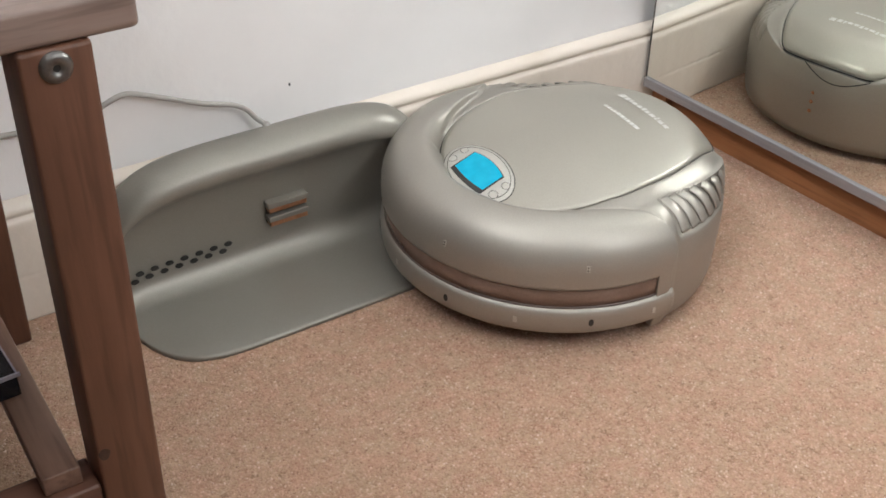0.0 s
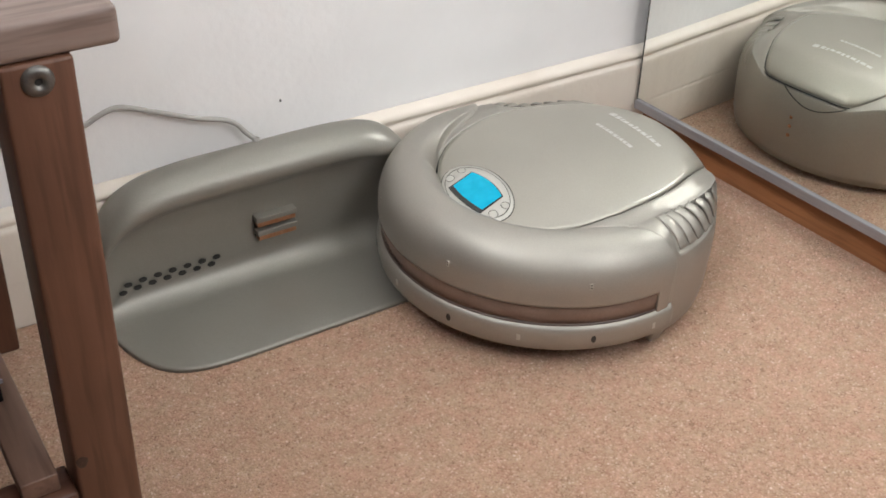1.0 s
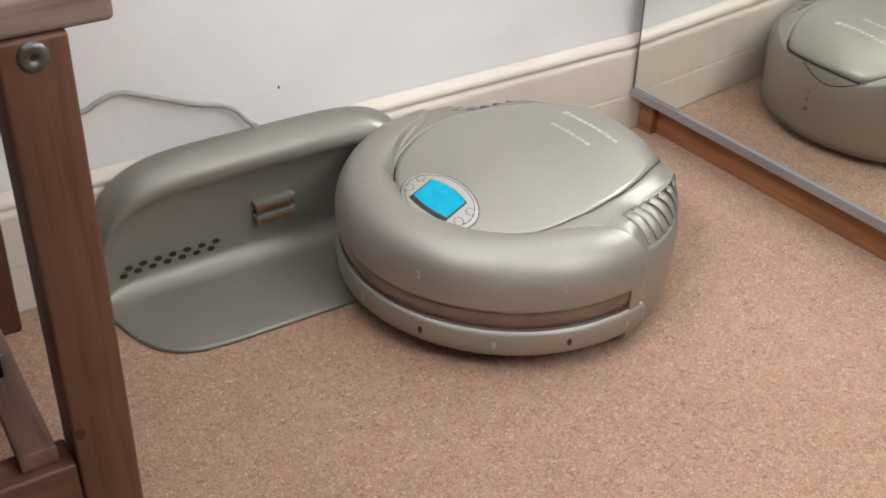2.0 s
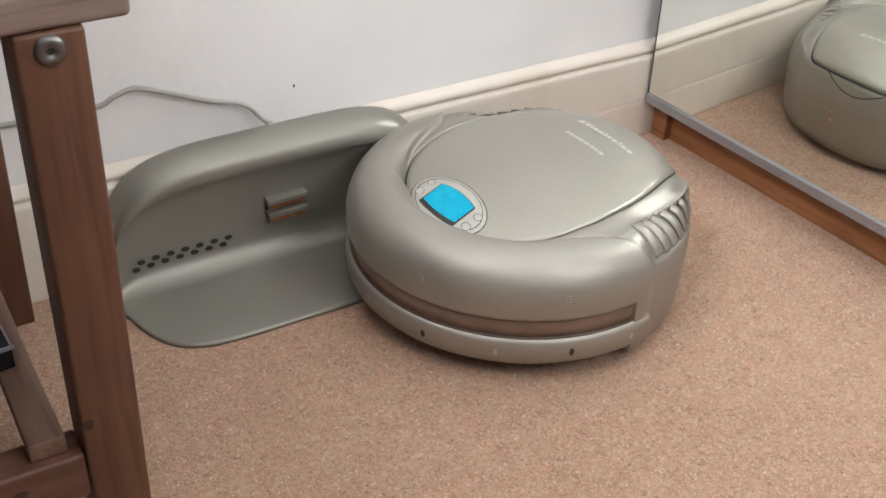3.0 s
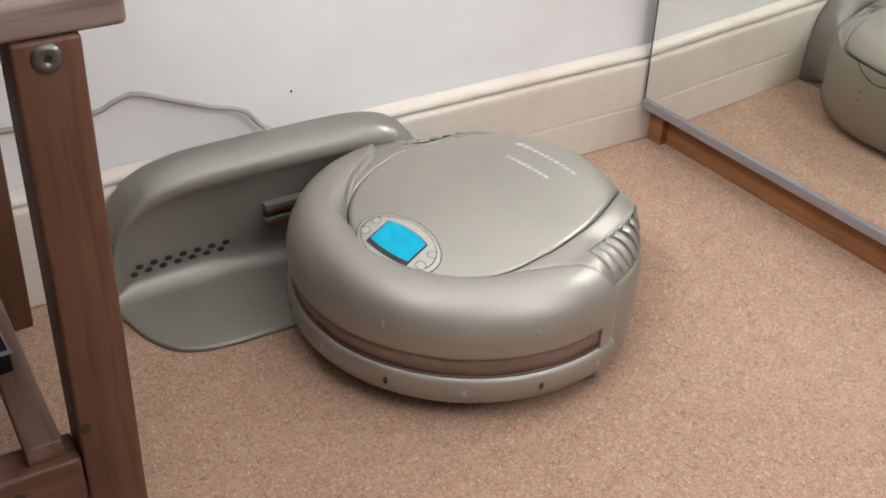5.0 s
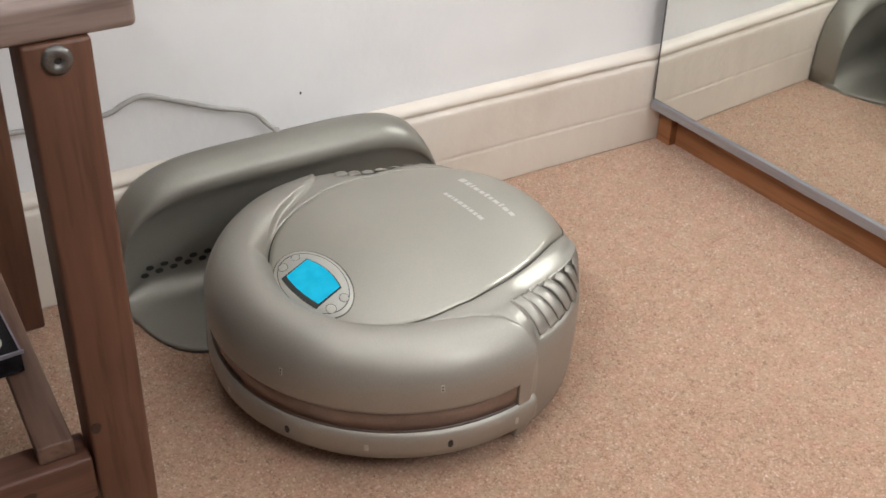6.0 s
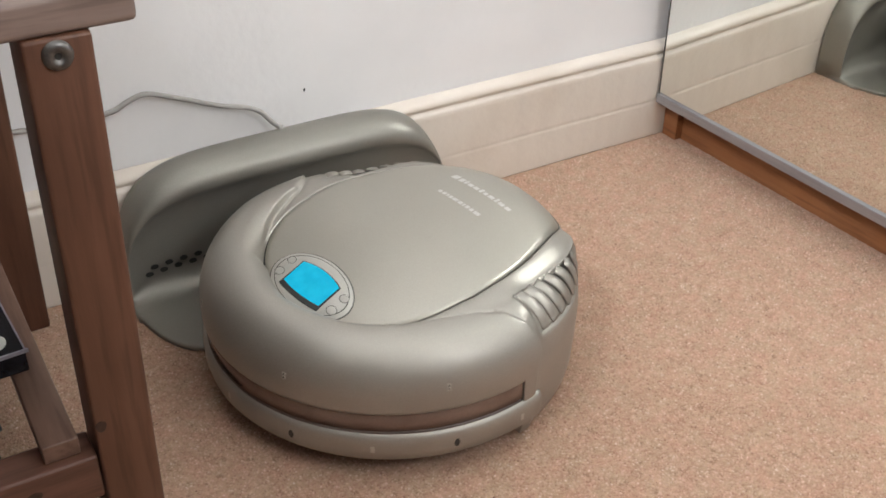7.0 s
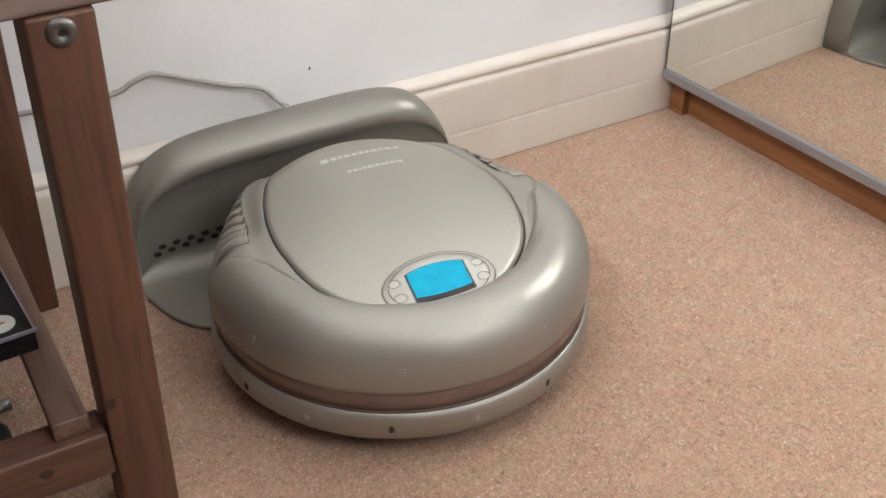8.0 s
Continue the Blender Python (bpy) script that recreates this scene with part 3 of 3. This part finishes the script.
def robot():
    rb = thing("robot_vacuum", "round champagne-silver plastic robot vacuum cleaner with a lit blue display", "robot vacuum", pose(0.0958, -0.146, 0, 0, 0, -93.6))
    ph = robot_angles()
    # body shell
    rows = []
    pa = [radians(i / 2) for i in range(720)]
    for w in range(7):
        row = []
        for a in pa:
            zb = 0.0575 if side_deg(a) < 0.5 else -0.003
            z = zb + (0.058 + 0.013 * front_w(a) - zb) * w / 6
            r = RV - rear_inset(a) - 0.0022 * (max(0.0, 0.074 - z) / 0.063) ** 2
            if w == 0:
                r -= 0.0012
            q = math.exp(-((side_deg(a) - 6.0) / 1.0) ** 2)
            r -= 0.0014 * q
            row.append((r * math.cos(a), r * math.sin(a), z))
        rows.append(row)
    for k in range(1, 49):
        s = k / 48
        rows.append([(r * math.cos(a), r * math.sin(a), z) for a in pa for r, z in (shell_top(a, s),)])
    # under the lid
    last = rows[-1]
    rows.append([(x * 0.9985, y * 0.9985, z - 0.006) for x, y, z in last])
    rows.append([(x * 0.6, y * 0.6, 0.080) for x, y, z in last])
    first = rows[0]
    rows.insert(0, [(x * 0.95, y * 0.95, z + 0.0006) for x, y, z in first])
    bm = grid_mesh(rows, True)
    part("body_shell", bm, SILVER, rb, "champagne-silver moulded shell with a fat rounded rim")
    # chassis
    rows = [[(r * math.cos(a), r * math.sin(a), z) for a in ph[::4]] for r, z in ((0.0, 0.004), (0.155, 0.004), (0.1655, 0.010), (0.1655, 0.060), (0.0, 0.060))]
    part("chassis", grid_mesh(rows, True), DARK, rb, "dark underside")

    def arc(a0, a1, prof, n, caps=True):
        rows = []
        for i in range(n + 1):
            a = radians(a0 + (a1 - a0) * i / n)
            rows.append([(r * math.cos(a), r * math.sin(a), z) for r, z in prof])
        bm = grid_mesh(rows, False)
        if caps:
            bmesh.ops.holes_fill(bm, edges=[e for e in bm.edges if e.is_boundary])
        return bm

    # smoked window band behind the slot
    part("sensor_window", arc(-181, 1, [(0.166, 0.034), (0.1722, 0.034), (0.1726, 0.048), (0.1722, 0.062), (0.166, 0.062), (0.166, 0.034)], 120), BROWNWIN, rb, "smoked brown sensor window")
    part("window_frame", arc(-180.5, 0.5, [(0.168, 0.0345), (0.1730, 0.0345), (0.1732, 0.0382), (0.168, 0.0382), (0.168, 0.0345)], 120), BROWNLOW, rb, "dark edge of the window")
    # bumper
    bp = part("bumper", arc(-187, 7, [(0.164, 0.011), (0.1735, 0.0085), (0.1752, 0.0105), (0.1768, 0.018), (0.1772, 0.027), (0.1764, 0.0325), (0.1742, 0.0356), (0.1715, 0.0366), (0.164, 0.0362), (0.164, 0.011)], 160), SILVER, rb, "silver front bumper strip")
    hole = bmesh.new()
    bmesh.ops.create_cone(hole, cap_ends=True, segments=16, radius1=0.0030, radius2=0.0030, depth=0.0016)
    for v in hole.verts:
        v.co.x *= 0.8
        v.co.y *= 1.35
    hole = finish(hole, DARK, False)
    mark = finish(box(-0.0018, 0.0018, -0.0034, 0.0034, -0.0004, 0.0004, 0.0003), PANELGREY, False)
    for a in (-21.7, -67.6, -115.5, -161):
        o = new("sensor_hole", hole)
        o.parent = bp
        o.matrix_basis = Matrix.Rotation(radians(a), 4, "Z") @ pose(0.1766, 0, 0.0225, 90, 0, 90)
    for a in (-1, -44.5, -92, -139):
        o = new("sensor_mark", mark)
        o.parent = bp
        o.matrix_basis = Matrix.Rotation(radians(a), 4, "Z") @ pose(0.1769, 0, 0.0225, 90, 0, 90)
    # small double-dot sensors on the rim
    dot = finish(box(-0.0016, 0.0016, -0.0032, 0.0032, -0.0003, 0.0003, 0.0003), PANELGREY, False)
    pip = bmesh.new()
    bmesh.ops.create_cone(pip, cap_ends=True, segments=10, radius1=0.0008, radius2=0.0008, depth=0.0006)
    pip = finish(pip, DARK, False)
    for a in (-24, -69, -112, -156):
        r, z = shell_top(radians(a), 0.075)
        o = new("sensor_dot", dot)
        o.parent = rb
        o.matrix_basis = Matrix.Rotation(radians(a), 4, "Z") @ pose(r + 0.0001, 0, z, 80, 0, 90)
        for dz in (-0.0014, 0.0014):
            p = new("pinhole", pip)
            p.parent = o
            p.matrix_basis = pose(0, dz, 0.0002)

    # lid
    rows = []
    n = 24
    for k in range(n + 1):
        f = k / n
        row = []
        for a in ph:
            r = lid_r(a, 0.0010) * f
            x, y = r * math.cos(a), r * math.sin(a)
            z = lid_z(x, y)
            e = lid_r(a, 0.0010) - r
            if e < 0.003:
                z -= 0.0003 * (1 - e / 0.003) ** 2
            row.append((x, y, z))
        rows.append(row)
    rows.append([(x * 0.9998, y * 0.9998, z - 0.00015) for x, y, z in rows[-1]])
    rows.append([(x * 0.998, y * 0.998, z - 0.003) for x, y, z in rows[-1]])
    lid = part("lid", grid_mesh(rows, True), LIDSILVER, rb, "satin silver domed lid with pale printing")
    bmesh_fix(lid)
    # dark joint along the lid's shoulders and back
    rows = []
    ja = [radians(a) for a in range(-58, 239, 2)]
    for off, dz in ((0.0018, -0.0022), (-0.0018, -0.0022)):
        rows.append([((lid_r(a) + off) * math.cos(a), (lid_r(a) + off) * math.sin(a), lid_z(lid_r(a) * math.cos(a), lid_r(a) * math.sin(a)) + dz) for a in ja])
    part("lid_joint", grid_mesh(rows), DARK, rb, "dark joint round the lid")

    # printing on the lid: plain bars
    def plate(x0, x1, y0, y1, up, thick=0.0004, nx=6):
        rows = []
        for i in range(nx + 1):
            x = x0 + (x1 - x0) * i / nx
            rows.append([(x, y, lid_z(x, y) + dz) for y, dz in ((y0, -0.0002), (y0, up), (y1, up), (y1, -0.0002))])
        bm = grid_mesh(rows)
        bmesh.ops.holes_fill(bm, edges=[e for e in bm.edges if e.is_boundary])
        return bm
    part("logo_mark", plate(-0.0345, -0.0270, 0.1005, 0.1080, 0.00015), PRINT, lid, "small pale square mark", False)
    x = -0.0240
    for wdt, hgt in ((0.0045, 0.0072), (0.0022, 0.0072), (0.0050, 0.0050), (0.0045, 0.0050), (0.0030, 0.0066), (0.0034, 0.0050), (0.0055, 0.0050), (0.0022, 0.0072), (0.0055, 0.0050), (0.0050, 0.0050)):
        y = 0.1000 + 0.0005
        part("print_bar", plate(x, x + wdt * 1.2, y, y + hgt * 0.92, 0.00015, nx=2), PRINT, lid, "", False)
        x += wdt * 1.2 + 0.0023
    x = -0.0190
    for wdt in (0.0042, 0.0040, 0.0018, 0.0036, 0.0058, 0.0046, 0.0018, 0.0040, 0.0040, 0.0070):
        part("print_bar", plate(x, x + wdt, 0.0700, 0.0742, 0.00015, nx=2), PRINT, lid, "", False)
        x += wdt + 0.0017

    # display panel: a pale oval with four keys round a backlit window
    def oval(a, b, up, cy, n=64, rings=(1.0, 0.97, 0.6, 0.0), lower=0.0):
        rows = []
        for j, q in enumerate(rings):
            row = []
            for i in range(n):
                t = 2 * math.pi * i / n
                x, y = a * q * math.cos(t), cy + b * q * math.sin(t)
                row.append((x, y, lid_z(x, y) + (up if j else -0.001)))
            rows.append(row)
        return grid_mesh(rows, True)
    pn = part("display_panel", oval(0.0520, 0.0255, 0.0010, PY), PANELGREY, rb, "pale grey oval control panel")
    bmesh_fix(pn)
    rows = [[(0.052 * q * math.cos(t), PY + 0.0255 * q * math.sin(t), lid_z(0.052 * q * math.cos(t), PY + 0.0255 * q * math.sin(t)) + 0.00115) for t in (2 * math.pi * i / 64 for i in range(64))] for q in (0.895, 0.875)]
    part("panel_line", grid_mesh(rows, True), GROOVE, pn, "fine dark line inside the panel rim")
    part("panel_joint", oval(0.0532, 0.0267, 0.0004, PY), GROOVE, pn, "dark joint round the panel")
    bm = bmesh.new()
    pts = []
    hw, hd, bow = 0.0258, 0.0110, 0.0042
    for i in range(17):
        t = -1 + 2 * i / 16
        pts.append((hw * t, PY + hd + bow * (1 - t * t) * 0.8))
    for i in range(17):
        t = 1 - 2 * i / 16
        pts.append((hw * 1.0 * t, PY - hd - bow * (1 - t * t) * 0.5))

    def slab(points, up, grow):
        bm = bmesh.new()
        top = [bm.verts.new((x * grow, PY + (y - PY) * grow, lid_z(x, y) + up)) for x, y in points]
        low = [bm.verts.new((x * grow, PY + (y - PY) * grow, lid_z(x, y) - 0.001)) for x, y in points]
        bm.faces.new(top)
        for i in range(len(points)):
            j = (i + 1) % len(points)
            bm.faces.new((top[i], top[j], low[j], low[i]))
        return bm
    part("screen_surround", slab([(x, y - (0.0030 if y < PY else 0)) for x, y in pts], 0.0016, 1.07), DARK, pn, "dark surround of the display", False)
    part("screen", slab(pts, 0.0020, 1.0), SCREEN, pn, "plain glowing cyan display", False)
    for sx in (-1, 1):
        for y0, r in ((PY + 0.0070, 0.0036), (PY - 0.0066, 0.0040)):
            bm = bmesh.new()
            bmesh.ops.create_uvsphere(bm, u_segments=20, v_segments=8, radius=1)
            for v in bm.verts:
                v.co = (v.co.x * r * 1.35, v.co.y * r, v.co.z * 0.0003)
            cx = sx * 0.0385
            part("button", bm, PANELGREY, pn, "", True, pose(cx, y0, lid_z(cx, y0) + 0.0011, 21.3, 4.8 * sx, 0))
            rows = [[(q * r * 1.35 * math.cos(t), q * r * math.sin(t), h) for t in (2 * math.pi * i / 24 for i in range(24))] for q, h in ((1.10, 0.0003), (0.98, 0.0003))]
            part("button_joint", grid_mesh(rows, True), GROOVE, pn, "", True, pose(cx, y0, lid_z(cx, y0) + 0.0011, 21.3, 4.8 * sx, 0))

    # rounded rear flap, drawn by its joint, and the contact pins below it
    pts = []
    for i in range(19):
        k = i / 18
        a = radians(98 - 28 * k)
        r, z = shell_top(a, 0.50 - 0.30 * math.sin(math.pi * k) ** 0.6)
        pts.append(((r + 0.0001) * math.cos(a), (r + 0.0001) * math.sin(a), z))
    part("flap_joint", tube(pts, 0.0007, 6), DARK, rb, "dark joint of the rear flap")
    for z in (0.060, 0.048, 0.036):
        bm = bmesh.new()
        bmesh.ops.create_uvsphere(bm, u_segments=12, v_segments=8, radius=0.0026)
        a = radians(91)
        part("contact_pin", bm, COPPER, rb, "small metal contact pin", True, pose(0.1697 * math.cos(a), 0.1697 * math.sin(a), z))

    # louvres at both sides
    for mirror in (1, -1):
        floor_rows = []
        for i in range(13):
            sd = 9.5 + 44 * i / 12
            row = []
            for k in range(9):
                lo, hi = vent_span(sd)
                s = lo - 0.01 + (hi - lo + 0.02) * k / 8
                a = radians(sd if mirror > 0 else 180 - sd)
                r, z = shell_top(a, s)
                row.append(((r + 0.0004) * math.cos(a), (r + 0.0004) * math.sin(a), z + 0.0005))
            floor_rows.append(row)
        vent = part("vent", grid_mesh(floor_rows), SILVER, rb, "shadowed louvre recess")
        for j in range(7):
            rows = []
            c0 = 13.8 + 5.7 * j
            for k in range(15):
                lo, hi = vent_span(c0)
                s = lo + (hi - lo) * k / 14
                ring = []
                for i in range(8):
                    t = 2 * math.pi * i / 8
                    sd = c0 + 2.7 * math.cos(t) - 2.2 * (s - 0.4)
                    a = radians(sd if mirror > 0 else 180 - sd)
                    r, z = shell_top(radians(c0 if mirror > 0 else 180 - c0), s)
                    lift = 0.0025 * math.sin(t) * min(1.0, 10 * (s - lo + 0.03), 10 * (hi + 0.02 - s))
                    el = s / 0.5 * math.pi / 2 if s < 0.5 else math.pi / 2
                    lim = 0.0012
                    rr = r + math.cos(el) * (lift + lim)
                    zz = z + 0.0015 + math.sin(el) * (lift + lim)
                    ring.append((rr * math.cos(a), rr * math.sin(a), zz))
                rows.append(ring)
            bm = grid_mesh(rows, True)
            bmesh.ops.holes_fill(bm, edges=[e for e in bm.edges if e.is_boundary])
            part("louvre", bm, SILVER, vent)
    # drive wheels and a castor under the chassis
    for x, y, r, wide in ((0.115, -0.01, 0.036, 0.022), (-0.115, -0.01, 0.036, 0.022), (0.0, 0.105, 0.016, 0.018)):
        bm = bmesh.new()
        bmesh.ops.create_cone(bm, cap_ends=True, segments=32, radius1=r, radius2=r, depth=wide)
        bmesh.ops.bevel(bm, geom=[e for e in bm.edges if abs(e.verts[0].co.z - e.verts[1].co.z) < 1e-5], offset=0.003, segments=2, affect="EDGES")
        part("wheel", bm, DARK, rb, "dark rubber wheel", True, pose(x, y, r - LIFT / SIZE, 0, 90, 0))
    for ob in rb.children_recursive:
        if ob.data.users == 1 or not ob.data.get("sized"):
            ob.data.transform(Matrix.Scale(SIZE, 4))
            ob.data["sized"] = True
        place = ob.matrix_basis.copy()
        place.translation = place.translation * SIZE + (Vector((0, 0, LIFT)) if ob.parent == rb else Vector())
        ob.matrix_basis = place
    return rb


def bmesh_fix(ob):
    """Joins the points that meet at a sheet's centre."""
    bm = bmesh.new()
    bm.from_mesh(ob.data)
    bmesh.ops.remove_doubles(bm, verts=bm.verts, dist=1e-6)
    bm.to_mesh(ob.data)
    bm.free()


room()
carpet_pile()
wall_mark()
wardrobe()
stool()
shelf_things()
dock()
vacuum = robot()


def motions():
    rows = [(0, 0.0824, -0.1619, -93.6), (0.5, 0.0877, -0.1641, -93.2), (1, 0.0912, -0.1648, -90.0), (1.5, 0.0840, -0.1655, -89.1),
            (2, 0.0401, -0.1760, -83.6), (2.2, 0.0211, -0.1931, -76.4), (3.3, 0.0387, -0.1806, -88.0), (3.5, 0.0387, -0.1806, -88.2),
            (4, 0.0366, -0.1842, -77.9), (4.5, 0.0181, -0.1881, -76.6), (4.7, 0.0017, -0.1920, -76.6), (5.8, -0.1217, -0.2210, -80.8),
            (6, -0.1314, -0.2231, -81.4), (6.5, -0.1402, -0.2254, -82.8), (7, -0.1403, -0.2240, -79.0), (7.1, -0.1407, -0.2245, -76.0),
            (7.2, -0.1407, -0.2245, -71.0), (7.3, -0.1410, -0.2240, -61.0), (7.5, -0.1407, -0.2235, -43.5), (7.75, -0.1422, -0.2255, -24.0),
            (8, -0.1436, -0.2274, -4.8)]
    walk(vacuum, [(t, pose(x, y, 0.0, 0, 0, a)) for t, x, y, a in rows])


motions()
